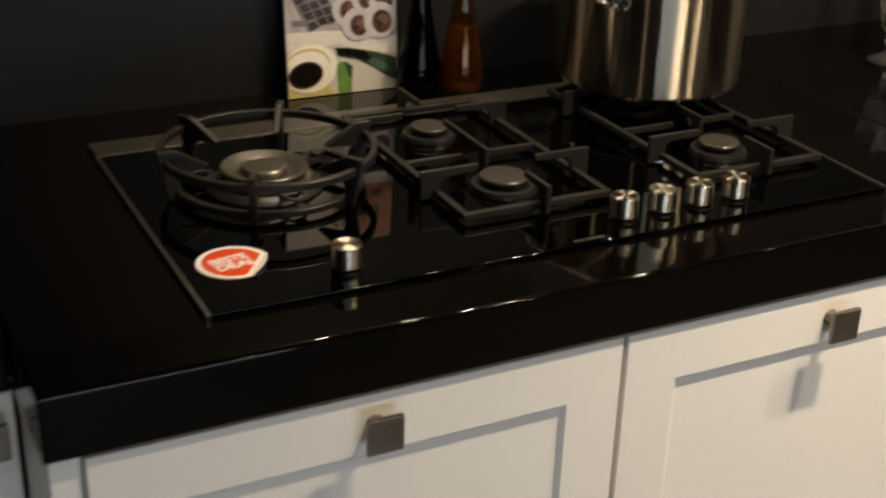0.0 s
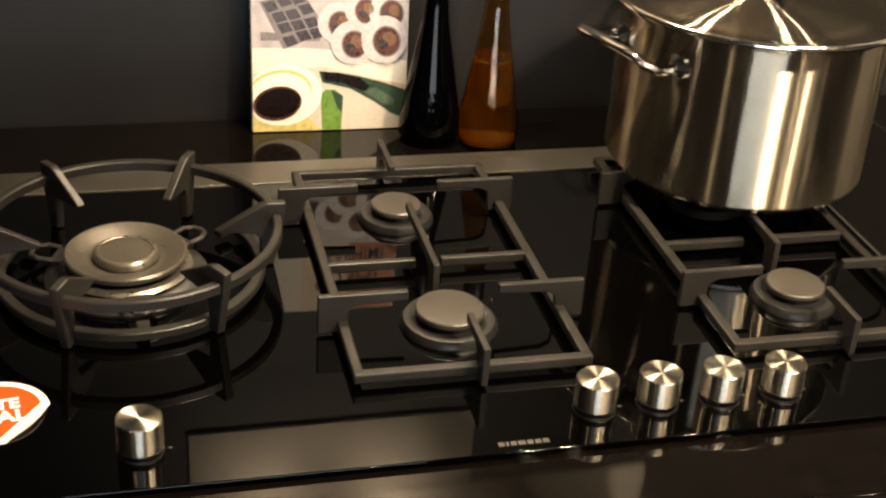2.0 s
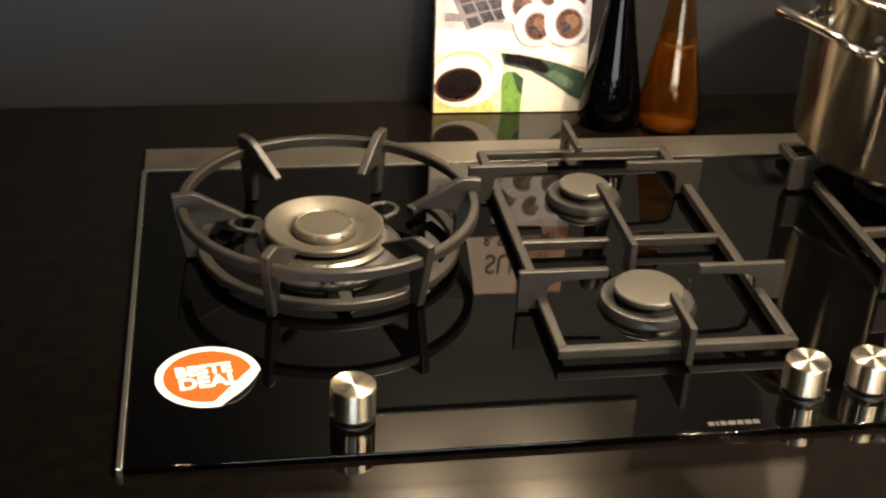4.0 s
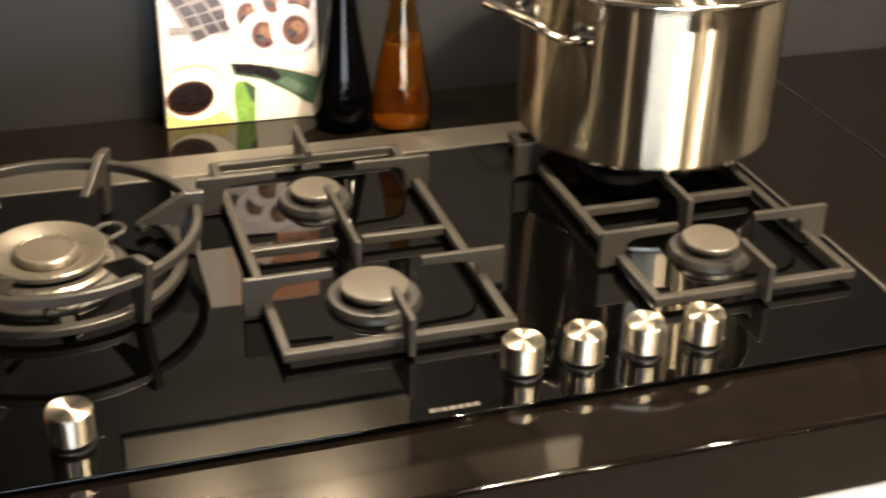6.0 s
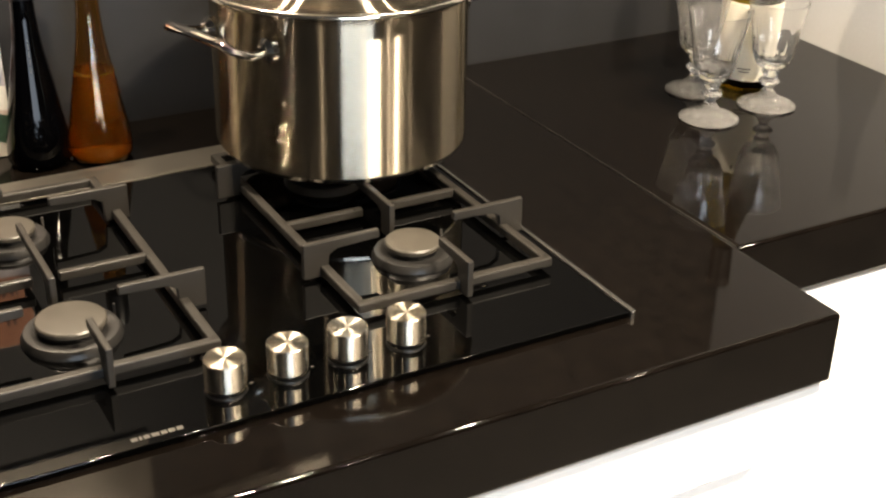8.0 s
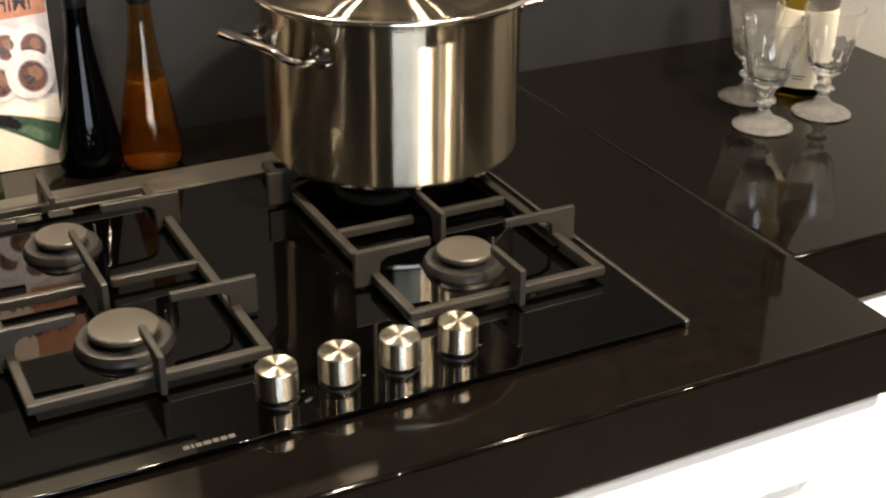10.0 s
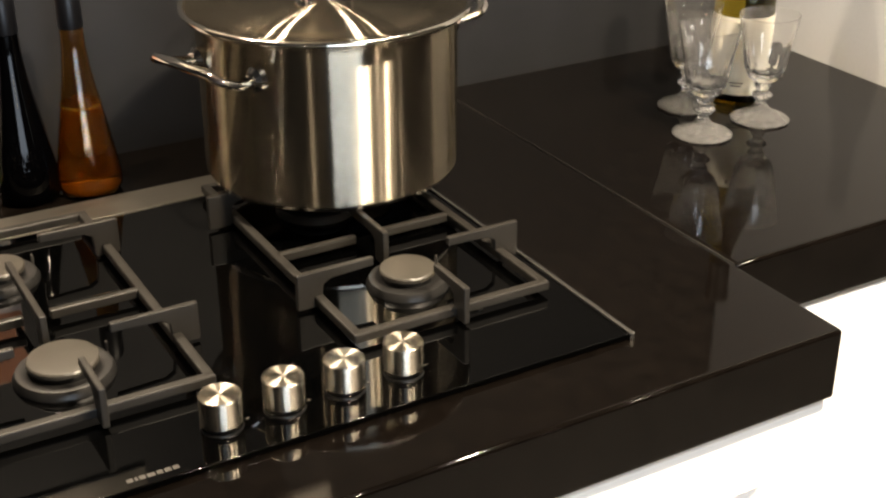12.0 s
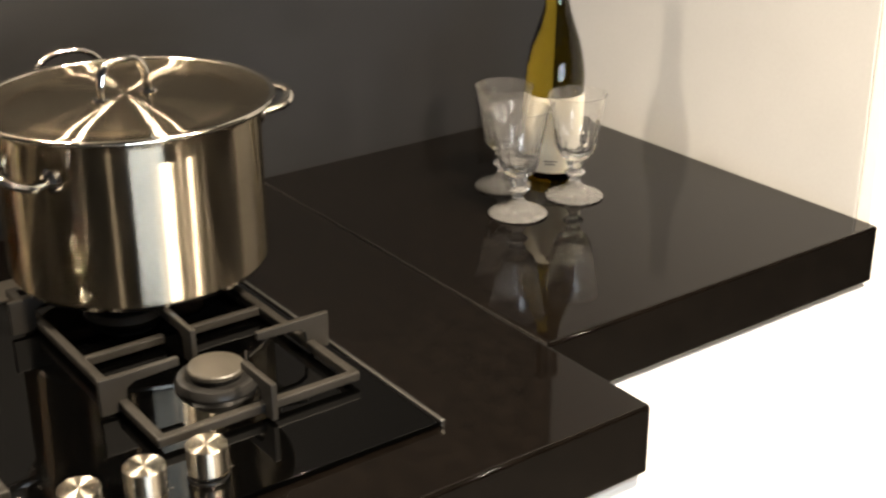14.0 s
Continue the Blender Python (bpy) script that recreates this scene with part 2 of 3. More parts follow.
def plate(outline, thick, m, bevel=0.0012, into=None):
    """A flat outline of (u, v) pairs, given thickness about its plane, set by m (u to x, v to z)."""
    bm = bmesh.new()
    vs = [bm.verts.new((u, -thick / 2, v)) for u, v in outline]
    f = bm.faces.new(vs)
    r = bmesh.ops.extrude_face_region(bm, geom=[f])
    bmesh.ops.translate(bm, vec=(0, thick, 0), verts=[e for e in r["geom"] if isinstance(e, bmesh.types.BMVert)])
    if bevel:
        bmesh.ops.recalc_face_normals(bm, faces=bm.faces[:])
        bmesh.ops.bevel(bm, geom=bm.edges[:], offset=bevel, segments=2, affect="EDGES", profile=0.5)
    bm.transform(m)
    return merge(into, bm)


def text(name, body, size, mat, m, parent, wide=1.0, thick=0.0002, heavy=0.0):
    cu = bpy.data.curves.new(name, "FONT")
    cu.body, cu.size, cu.extrude, cu.align_x, cu.offset = body, size, thick, "CENTER", heavy
    tmp = new(name + "_temp", cu)
    me = bpy.data.meshes.new_from_object(tmp.evaluated_get(bpy.context.evaluated_depsgraph_get()))
    bpy.data.objects.remove(tmp)
    bpy.data.curves.remove(cu)
    me.transform(m @ Matrix.Diagonal((wide, 1, 1, 1)))
    me.materials.clear()
    me.materials.append(mat)
    ob = new(name, me)
    ob.parent = parent
    return ob


# ---- the room ----
TOP, UNDER = 0.920, 0.845
WALL_Y, PANEL_X = 0.670, 1.625
ROOM = (-3.2, 4.2, -4.5, WALL_Y)


def setting(name, bm, mat, label, category):
    ob = part(name, bm, mat)
    return tagged(ob, label, category, kind="structure")


x0, x1, y0, y1 = ROOM
setting("floor", box(x0, x1, y0, y1, -0.05, 0), FLOOR, "pale grey plank floor of the kitchen showroom", "floor")
setting("ceiling", box(x0, x1, y0, y1, CEIL, CEIL + 0.05), CEILING, "plain dark ceiling with recessed spotlights", "ceiling")
setting("wall_north", box(x0, x1, y1, y1 + 0.12, 0, CEIL), WALL, "dark grey painted wall behind the worktop", "wall")
# unseen side and window walls, darkened so the pot's steel reflects little
setting("wall_west", box(x0 - 0.12, x0, y0, y1 + 0.12, 0, CEIL), PLASTER, "plain dark plastered wall, out of view", "wall")
setting("wall_east", box(x1, x1 + 0.12, y0, y1 + 0.12, 0, CEIL), PLASTER, "plain dark plastered wall, out of view", "wall")
# unseen window, added low to go with the cool stripe on the pot
WX0, WX1, WZ0, WZ1 = -1.45, 1.15, 0.08, 1.40
bm = box(x0, WX0, y0 - 0.12, y0, 0, CEIL)
box(WX1, x1, y0 - 0.12, y0, 0, CEIL, into=bm)
box(WX0, WX1, y0 - 0.12, y0, 0, WZ0, into=bm)
box(WX0, WX1, y0 - 0.12, y0, WZ1, CEIL, into=bm)
setting("wall_south", bm, PLASTER, "plain dark wall with a low window, out of view", "wall")
win = thing("window_1", "wide low window with a white frame, added for the cool light", "window", pose(0, 0, 0), kind="structure")
bm = box(WX0, WX0 + 0.06, y0 - 0.10, y0 - 0.03, WZ0, WZ1)
box(WX1 - 0.06, WX1, y0 - 0.10, y0 - 0.03, WZ0, WZ1, into=bm)
box(WX0 + 0.06, WX1 - 0.06, y0 - 0.10, y0 - 0.03, WZ0, WZ0 + 0.06, into=bm)
box(WX0 + 0.06, WX1 - 0.06, y0 - 0.10, y0 - 0.03, WZ1 - 0.06, WZ1, into=bm)
part("window_frame", bm, WHITE, win)
pane = part("pane", box(WX0 + 0.06, WX1 - 0.06, y0 - 0.07, y0 - 0.064, WZ0 + 0.06, WZ1 - 0.06), CLEAR, win)
pane.visible_shadow = False

for sx, sy, watts in SPOTS:
    d = thing("ceiling_spotlight", "small round recessed ceiling spotlight, lit", "spotlight", pose(sx, sy, CEIL), group="ceiling spotlights")
    part("ring", lathe([(0.030, -0.002), (0.045, -0.002), (0.043, -0.008), (0.031, -0.010)], 32), TRIM, d, smooth=True)
    part("lamp_face", lathe([(0, -0.001), (0.030, -0.001), (0.030, -0.004), (0, -0.004)], 32), GLOW, d, "glowing lamp glass")

# ---- worktop ----
LEFT, RIGHT, FRONT, BACKSET = -0.190, 1.093, -0.084, 0.066
worktop = thing("worktop", "dark brown-black composite stone worktop with polished square edge", "worktop", pose(0, 0, TOP))


def slab(xa, xb, ya, yb):
    bm = box(xa, xb, ya, yb, UNDER - TOP, 0, 0.0045, segments=6)
    return part("slab", bm, STONE, worktop, smooth="bevel")


slab(LEFT, RIGHT, FRONT, WALL_Y - 0.001)
slab(RIGHT + 0.0012, PANEL_X - 0.002, BACKSET, WALL_Y - 0.001)
slab(-1.9, LEFT - 0.0012, BACKSET, WALL_Y - 0.001)
part("seam", box(RIGHT + 0.0002, RIGHT + 0.0010, BACKSET + 0.003, WALL_Y - 0.003, -0.02, -0.0003), material("joint_filler", (0.009, 0.0075, 0.006), 0.6), worktop, "thin brown joint line")


# ---- cabinets ----
def framed_door(parent, xa, xb, yf, za, zb, stile=0.072, knob=None):
    """A framed front with a sunk panel; its face is at y = yf."""
    t, e = 0.020, 0.007
    bm = bmesh.new()
    outer = [(xa, za), (xb, za), (xb, zb), (xa, zb)]
    inner = [(xa + stile, za + stile), (xb - stile, za + stile), (xb - stile, zb - stile), (xa + stile, zb - stile)]
    sunk = [(xa + stile + e, za + stile + e), (xb - stile - e, za + stile + e), (xb - stile - e, zb - stile - e), (xa + stile + e, zb - stile - e)]
    layers = [[(x, yf + t, z) for x, z in outer], [(x, yf + 0.0015, z) for x, z in outer]]
    c = 0.0015
    layers.append([(xa + c, yf, za + c), (xb - c, yf, za + c), (xb - c, yf, zb - c), (xa + c, yf, zb - c)])
    layers.append([(x, yf, z) for x, z in inner])
    layers.append([(x, yf + 0.006, z) for x, z in sunk])
    rings = [[bm.verts.new(p) for p in ring] for ring in layers]
    for a, b in zip(rings, rings[1:]):
        for i in range(4):
            bm.faces.new((a[i], a[(i + 1) % 4], b[(i + 1) % 4], b[i]))
    bm.faces.new(rings[0])
    door = part("door", bm, WHITE, parent)
    bm = bmesh.new()
    bm.faces.new([bm.verts.new((x, yf + 0.006, z)) for x, z in sunk])
    r = bmesh.ops.extrude_face_region(bm, geom=bm.faces[:])
    bmesh.ops.translate(bm, vec=(0, 0.008, 0), verts=[v for v in r["geom"] if isinstance(v, bmesh.types.BMVert)])
    part("panel", bm, WHITE, door)
    if knob:
        kx, kz = knob
        bm = lathe([(0, 0), (0.010, 0), (0.009, 0.004), (0.0075, 0.010), (0.010, 0.024), (0, 0.024)], 24)
        bm.transform(pose(kx, yf, kz, 90))
        box(kx - 0.021, kx + 0.021, yf - 0.030, yf - 0.023, kz - 0.021, kz + 0.021, 0.0012, into=bm)
        part("knob", bm, PEWTER, door, "square aged pewter knob")
    return door


def base_cabinet(xa, xb, yf, label, knob=None, plain=False):
    c = thing("base_cabinet", label, "cabinet", pose(0, 0, 0), group="base cabinets")
    bm = box(xa, xb, yf + 0.022, WALL_Y - 0.002, 0.10, UNDER - 0.002)
    box(xa + 0.002, xb - 0.002, yf + 0.08, WALL_Y - 0.01, 0.0, 0.10, into=bm)
    part("body", bm, WHITE, c)
    if plain:
        part("door", box(xa + 0.002, xb - 0.002, yf, yf + 0.020, 0.11, UNDER - 0.006, 0.0015), WHITE, c)
    else:
        framed_door(c, xa + 0.002, xb - 0.002, yf, 0.11, UNDER - 0.006, knob=knob)
    return c


FACE = -0.0775
base_cabinet(-0.152, 0.467, FACE, "white framed base cabinet with square pewter knob below the hob", (0.153, 0.804))
base_cabinet(0.469, 1.0905, FACE, "white framed base cabinet with square pewter knob below the hob", (0.775, 0.802))
post = thing("cabinet_post", "white corner post closing the projecting cabinets", "panel", pose(0, 0, 0))
part("strip", box(-0.184, -0.155, FACE + 0.004, BACKSET + 0.012, 0.10, UNDER - 0.002, 0.001), WHITE, post)
base_cabinet(1.098, PANEL_X - 0.004, BACKSET + 0.005, "plain white base cabinet set back beside the hob section", plain=True)
base_cabinet(-0.790, -0.188, BACKSET + 0.012, "white framed base cabinet set back beside the hob section", (-0.222, 0.796))
base_cabinet(-1.392, -0.792, BACKSET + 0.012, "white framed base cabinet set back under the dark worktop", (-1.09, 0.796))
tall = thing("tall_cabinet", "tall cabinet with light grey side panel and white door", "cabinet", pose(0, 0, 0))
part("side_panel", box(PANEL_X, PANEL_X + 0.018, 0.104, WALL_Y - 0.002, 0.0, 2.2, 0.0008), PANEL, tall, "light grey laminated side panel")
part("body", box(PANEL_X + 0.019, PANEL_X + 0.60, 0.106, WALL_Y - 0.002, 0.0, 2.2), WHITE, tall)
part("door", box(PANEL_X + 0.0005, PANEL_X + 0.60, 0.080, 0.1025, 0.1, 2.2, 0.0015), WHITE, tall, "white tall cabinet door")

# ---- hood over the hob, which shows only in gloss ----
hood = thing("range_hood", "brushed steel wall hood with twin lamps over the hob", "hood", pose(0, 0, 0))
part("canopy", plate([(0.20, 1.735), (0.668, 1.735), (0.668, 1.80), (0.25, 1.80)], 0.90, pose(0.455, 0, 0, 0, 0, 90), 0.003), HOOD, hood)
part("chimney", box(0.33, 0.58, 0.42, 0.668, 1.80, CEIL, 0.002), HOOD, hood)
part("splash_panel", box(0.235, 0.630, WALL_Y - 0.004, WALL_Y - 0.0005, 1.385, 1.4985, 0.001), SPLASH, hood, "brushed steel panel under the hood")
# added plate: stands in for the glow of lamplight high on the wall
part("lit_wall_plate", box(0.12, 0.90, WALL_Y - 0.004, WALL_Y - 0.0005, 1.50, 1.733, 0.001), SPLASH, hood, "brushed steel plate added for the lit wall under the hood")
for hx in (0.37, 0.56):
    part("lamp_ring", lathe([(0.022, 0), (0.028, 0), (0.028, 0.005), (0.022, 0.005)], 32), TRIM, hood).matrix_world = pose(hx, 0.50, 1.729)

# ---- hob ----
GZ = 0.926
hob = thing("gas_hob", "black glass gas hob with five burners set in the worktop", "hob", pose(0, 0, TOP))
H = GZ - TOP
bm = box(0.003, 0.909, 0.0, 0.482, 0.0002, H, 0.0010)
part("glass_plate", bm, GLASS_BLACK, hob, "glossy black glass plate", "bevel")
part("back_strip", box(0.0, 0.912, 0.4825, 0.534, 0.0002, H + 0.0012, 0.0005), STRIP, hob, "brushed steel back strip")
part("side_trim", box(-0.0022, 0.0022, -0.002, 0.482, 0.0002, H + 0.0016, 0.0006), TRIM, hob, "thin steel edge trim")
part("side_trim", box(0.9098, 0.9142, -0.002, 0.482, 0.0002, H + 0.0016, 0.0006), TRIM, hob, "thin steel edge trim")
lx = 0.444
for w, tall_ in ((0.0050, 1), (0.0022, 1), (0.0048, 1), (0.0062, 1), (0.0048, 1), (0.0052, 1), (0.0050, 1)):
    part("logo_bar", box(lx, lx + w, 0.0085, 0.0135, H, H + 0.0003), C_LOGO, hob)
    lx += w + 0.0014


def burner(x, y, r, cap_z=0.945):
    """A gas burner: dished base ring, dark crown, enamelled cap."""
    h = cap_z - GZ
    b = part("burner", lathe([(0, 0), (r + 0.013, 0), (r + 0.013, 0.002), (r + 0.010, h * 0.42), (r + 0.006, h * 0.46), (r + 0.003, h * 0.40), (0, h * 0.40)], 48), DARK, hob, smooth=True)
    b.location = (x, y, H)
    part("crown", lathe([(0, h * 0.40), (r - 0.003, h * 0.40), (r - 0.003, h - 0.006), (0, h - 0.006)], 48), RUBBER, b, smooth=True)
    part("cap", lathe([(0, h - 0.0058), (r - 0.001, h - 0.0058), (r, h - 0.0050), (r, h - 0.0016), (r - 0.0012, h - 0.0003), (r - 0.004, h), (0, h + 0.0004)], 48), CAP, b, "flat grey enamelled burner cap", True)
    pin = tube([(r + 0.010, 0.010, 0.002), (r + 0.010, 0.010, h * 0.9)], 0.0012, 8)
    part("spark_pin", pin, C_LOGO, b, "small white ignition pin")
    return b


MX, RX, FY, BY = 0.448, 0.785, 0.183, 0.390
burner(MX - 0.002, FY + 0.004, 0.031)
burner(MX - 0.009, BY + 0.001, 0.0255, 0.944)
burner(RX - 0.003, FY + 0.004, 0.0275)
burner(RX - 0.006, BY, 0.031)

# the wide wok burner
WKX, WKY = 0.175, 0.309
wb = part("wok_burner", lathe([(0, 0), (0.074, 0), (0.074, 0.003), (0.066, 0.010), (0.058, 0.012), (0, 0.012)], 64), DARK, hob, smooth=True)
wb.location, wb.scale = (WKX - 0.005, WKY, H), (1, 1, 0.84)
part("outer_crown", lathe([(0.046, 0.012), (0.058, 0.012), (0.060, 0.015), (0.057, 0.0185), (0.050, 0.0185)], 64), ALLOY, wb, "dull alloy flame ring", True)
part("crown", lathe([(0, 0.012), (0.046, 0.012), (0.048, 0.022), (0.0, 0.022)], 64), RUBBER, wb, smooth=True)
part("cap_ring", lathe([(0.030, 0.0225), (0.050, 0.0225), (0.0545, 0.0262), (0.0552, 0.0312), (0.0538, 0.0330), (0.0505, 0.0322), (0.0400, 0.0262), (0.0340, 0.0240), (0.030, 0.0238)], 64), WOKCAP, wb, "dished grey flame ring", True)
centre = part("cap", lathe([(0, 0.0235), (0.0255, 0.0235), (0.0255, 0.0325), (0, 0.0330)], 48), WOKCAP, wb, "round grey centre cap", True)
part("rim", lathe([(0.0256, 0.0236), (0.0290, 0.0236), (0.0296, 0.0262), (0.0288, 0.0312), (0.0270, 0.0332), (0.0250, 0.0336), (0.0240, 0.0331), (0.0256, 0.0324)], 48), ALLOY, centre, "worn bright cap edge", True)
for k in range(3):
    a = 38 + 120 * k
    loop = [(0.066, -0.012, 0.016), (0.080, -0.013, 0.017), (0.088, -0.008, 0.017), (0.091, 0.0, 0.017), (0.088, 0.008, 0.017), (0.080, 0.013, 0.017), (0.066, 0.012, 0.016)]
    bm = tube(loop, 0.0028, 8, 0.8)
    box(0.058, 0.070, -0.013, 0.013, 0.006, 0.0165, 0.002, into=bm)
    bm.transform(pose(0, 0, 0, 0, 0, a))
    part("bracket", bm, IRON, wb, "dull burner bracket")


def control_knob(x, y=0.046):
    k = part("control_knob", lathe([(0, 0.006), (0.0172, 0.006), (0.0176, 0.0065), (0.0176, 0.0300), (0.0170, 0.0308), (0, 0.0308)], 64), KNOB, hob, "turned steel control knob", True)
    k.location = (x, y, H)
    part("collar", lathe([(0, 0), (0.0178, 0), (0.0174, 0.0016), (0.0156, 0.0020), (0.0146, 0.006), (0, 0.006)], 48), RUBBER, k, "black collar", True)
    part("ring", lathe([(0.0152, 0.0028), (0.0175, 0.0028), (0.0175, 0.0040), (0.0152, 0.0040)], 48), CHROME, k, "bright thin ring", True)
    m = box(0.0205, 0.0235, -0.0006, 0.0006, 0, 0.0003)
    part("mark", m, C_LOGO, k)
    return k


for kx in (0.172, 0.535, 0.590, 0.6455, 0.7015):
    control_knob(kx)


# ---- pan supports ----
def pan_support(cx):
    s = thing("pan_support", "grey enamelled cast-iron pan support over two burners", "pan support", pose(cx, 0, GZ), group="pan supports")
    w, t = 0.1035, 0.0092
    zb, zt = 0.0055, 0.0148
    ya, yb = 0.099, 0.482
    bm = box(-w, w, ya, ya + t, zb, zt, 0.0016)
    box(-w, w, yb - t, yb, zb, zt, 0.0016, into=bm)
    for sx in (-1, 1):
        xa, xb = sorted((sx * w, sx * (w - t)))
        box(xa, xb, ya + t * 0.5, yb - t * 0.5, zb, zt, 0.0016, into=bm)
        xa, xb = sorted((sx * (w - t * 0.5), sx * 0.012))
        box(xa, xb, 0.279, 0.279 + t * 0.85, zb, zt, 0.0016, into=bm)
    part("frame", bm, IRON, s, smooth=False)
    top = 0.0400
    for y in (FY, BY):
        for sx in (-1, 1):
            out, inn = 0.1205, 0.041
            shape = [(inn, top), (inn, top - 0.0085), (0.086, top - 0.0105), (0.0935, top - 0.015), (0.0960, 0.003), (out, 0.003), (out, top)]
            m = pose(-0.008 if y == BY else 0, y + 0.003, 0) @ Matrix.Diagonal((sx, 1, 1, 1))
            part("finger", plate(shape, 0.0062, m), IRON, s)
    for y, sy, out, inn in ((FY, -1, 0.098, 0.040), (BY, -1, 0.165, 0.040), (BY, 1, 0.108, 0.040)):
        shape = [(inn, top), (inn, top - 0.0085), (out - 0.026, top - 0.0105), (out - 0.020, top - 0.016), (out - 0.019, 0.003), (out, 0.003), (out, top)]
        m = pose(0.004 if y == FY else -0.006, y, 0, 0, 0, 90 * sy)
        part("finger", plate(shape, 0.0062, m), IRON, s)
    return s


pan_support(MX)
pan_support(RX)

wok = thing("wok_support", "round grey cast-iron wok support with six arms", "wok support", pose(WKX, WKY, GZ, 0, 0, 3))
part("upper_ring", lathe([(0.1285, 0.0455), (0.1300, 0.0442), (0.1355, 0.0442), (0.1370, 0.0455), (0.1370, 0.0530), (0.1355, 0.0545), (0.1300, 0.0545), (0.1285, 0.0530)], 96), IRON, wok, smooth=True)
bm = lathe([(0.1130, 0.0060), (0.1205, 0.0060), (0.1215, 0.0070), (0.1215, 0.0130), (0.1205, 0.0140), (0.1130, 0.0140), (0.1120, 0.0130), (0.1120, 0.0070)], 96)
bmesh.ops.delete(bm, geom=[v for v in bm.verts if 28 < math.degrees(math.atan2(v.co.y, v.co.x)) < 152], context="VERTS")
bmesh.ops.holes_fill(bm, edges=bm.edges[:], sides=0)
part("lower_ring", bm, IRON, wok, "lower ring open towards the wall", smooth=True)
for k in range(6):
    m = pose(0, 0, 0, 0, 0, 60 * k)
    shape = [(0.078, 0.0410), (0.080, 0.0385), (0.114, 0.0350), (0.118, 0.028), (0.119, 0.001), (0.131, 0.001), (0.1395, 0.045), (0.1420, 0.0650), (0.1240, 0.0660), (0.118, 0.0640)]
    part("arm", plate(shape, 0.0085, m, 0.0015), IRON, wok)
for k in range(3):
    bm = box(0.098, 0.114, -0.006, 0.006, 0.006, 0.0125, 0.0015)
    bm.transform(pose(0, 0, 0, 0, 0, 120 * k - 90))
    part("lug", bm, IRON, wok)

# ---- stock pot ----
PX, PY = 0.810, 0.410
BASE = GZ + 0.0402
pot = thing("stock_pot", "large brushed stainless steel stock pot standing on the hob", "pot", pose(PX, PY, BASE))
R = 0.1365
PH = 0.174
part("body", lathe([(0, 0.0068), (R - 0.006, 0.0068), (R - 0.0015, 0.0075), (R, 0.0100), (R, PH - 0.006), (R + 0.002, PH - 0.002), (R + 0.007, PH), (R + 0.0075, PH + 0.001), (R + 0.006, PH + 0.002), (R + 0.001, PH), (R - 0.001, PH - 0.004), (R - 0.001, 0.012), (R - 0.008, 0.0090), (0, 0.0090)], 128), POT, pot, smooth=True)
part("base_disc", lathe([(0, 0), (R - 0.012, 0), (R - 0.006, 0.0010), (R - 0.0035, 0.0030), (R - 0.0028, 0.0064), (0, 0.0066)], 128), LIDRIM, pot, "polished sandwich base", True)


def pot_handle(az):
    a = radians(az)
    ca, sa = math.cos(a), math.sin(a)

    def at(rad, tan, z):
        return (ca * rad - sa * tan, sa * rad + ca * tan, z)
    z = PH - 0.026
    pts = [at(R + 0.002, -0.046, z - 0.006), at(R + 0.014, -0.050, z - 0.005)]
    for k in range(7):
        q = radians(15 * k)
        pts.append(at(R + 0.028 + 0.020 * math.sin(q), -0.042 - 0.014 * math.cos(q), z - 0.003 + 0.002 * k))
    back = []
    for p in range(len(pts) - 1, -1, -1):
        rad = pts[p][0] * ca + pts[p][1] * sa
        tan = -(-pts[p][0] * sa + pts[p][1] * ca)
        back.append(at(rad, tan, pts[p][2]))
    h = part("handle", tube(pts + back, 0.0062, 12, 0.75), CHROME, pot, "polished steel loop handle", True)
    for s in (-1, 1):
        bm = lathe([(0, -0.004), (0.013, -0.004), (0.0125, 0.002), (0.0075, 0.006), (0, 0.0065)], 24)
        bm.transform(Matrix.Translation(at(R - 0.001, 0.046 * s, z - 0.006)) @ Matrix.Rotation(a, 4, "Z") @ Matrix.Rotation(radians(90), 4, "Y"))
        part("lug", bm, CHROME, h, smooth=True)


pot_handle(197)
pot_handle(14)

a = radians(88)
pts = []
for k in range(15):
    q = radians(180 * k / 14)
    tan, rise = -0.043 * math.cos(q), math.sin(q) ** 0.55
    rad = R + 0.002 + 0.030 * min(1, 3 * rise)
    pts.append((math.cos(a) * rad - math.sin(a) * tan, math.sin(a) * rad + math.cos(a) * tan, PH - 0.034 + 0.055 * rise))
part("handle", tube(pts, 0.0050, 12, 0.8), CHROME, pot, "polished steel loop handle", True)

LIDZ = BASE + PH + 0.002
lid = thing("pot_lid", "flat spun stainless steel lid with loop handle on the pot", "lid", pose(PX, PY, LIDZ))
prof = [(0, 0.0108), (0.03, 0.0106), (0.06, 0.0099), (0.09, 0.0084), (0.108, 0.0068), (0.114, 0.0054), (0.118, 0.0040), (0.122, 0.0034), (0.128, 0.0038), (0.138, 0.0054), (0.1465, 0.0072)]
under = [(0.1465, 0.0058), (0.138, 0.0040), (0.128, 0.0024), (0.122, 0.0020), (0.116, 0.0028), (0.108, 0.0054), (0.09, 0.0070), (0.06, 0.0086), (0, 0.0096)]
part("plate", lathe(prof + under, 128, closed=False), LID, lid, smooth=True)
ring = [(0.1496 + 0.0036 * math.cos(2 * math.pi * k / 14), 0.0062 + 0.0036 * math.sin(2 * math.pi * k / 14)) for k in range(14)]
part("rim", lathe(ring, 128), LIDRIM, lid, "polished rolled rim", True)
a = radians(6)
pts = []
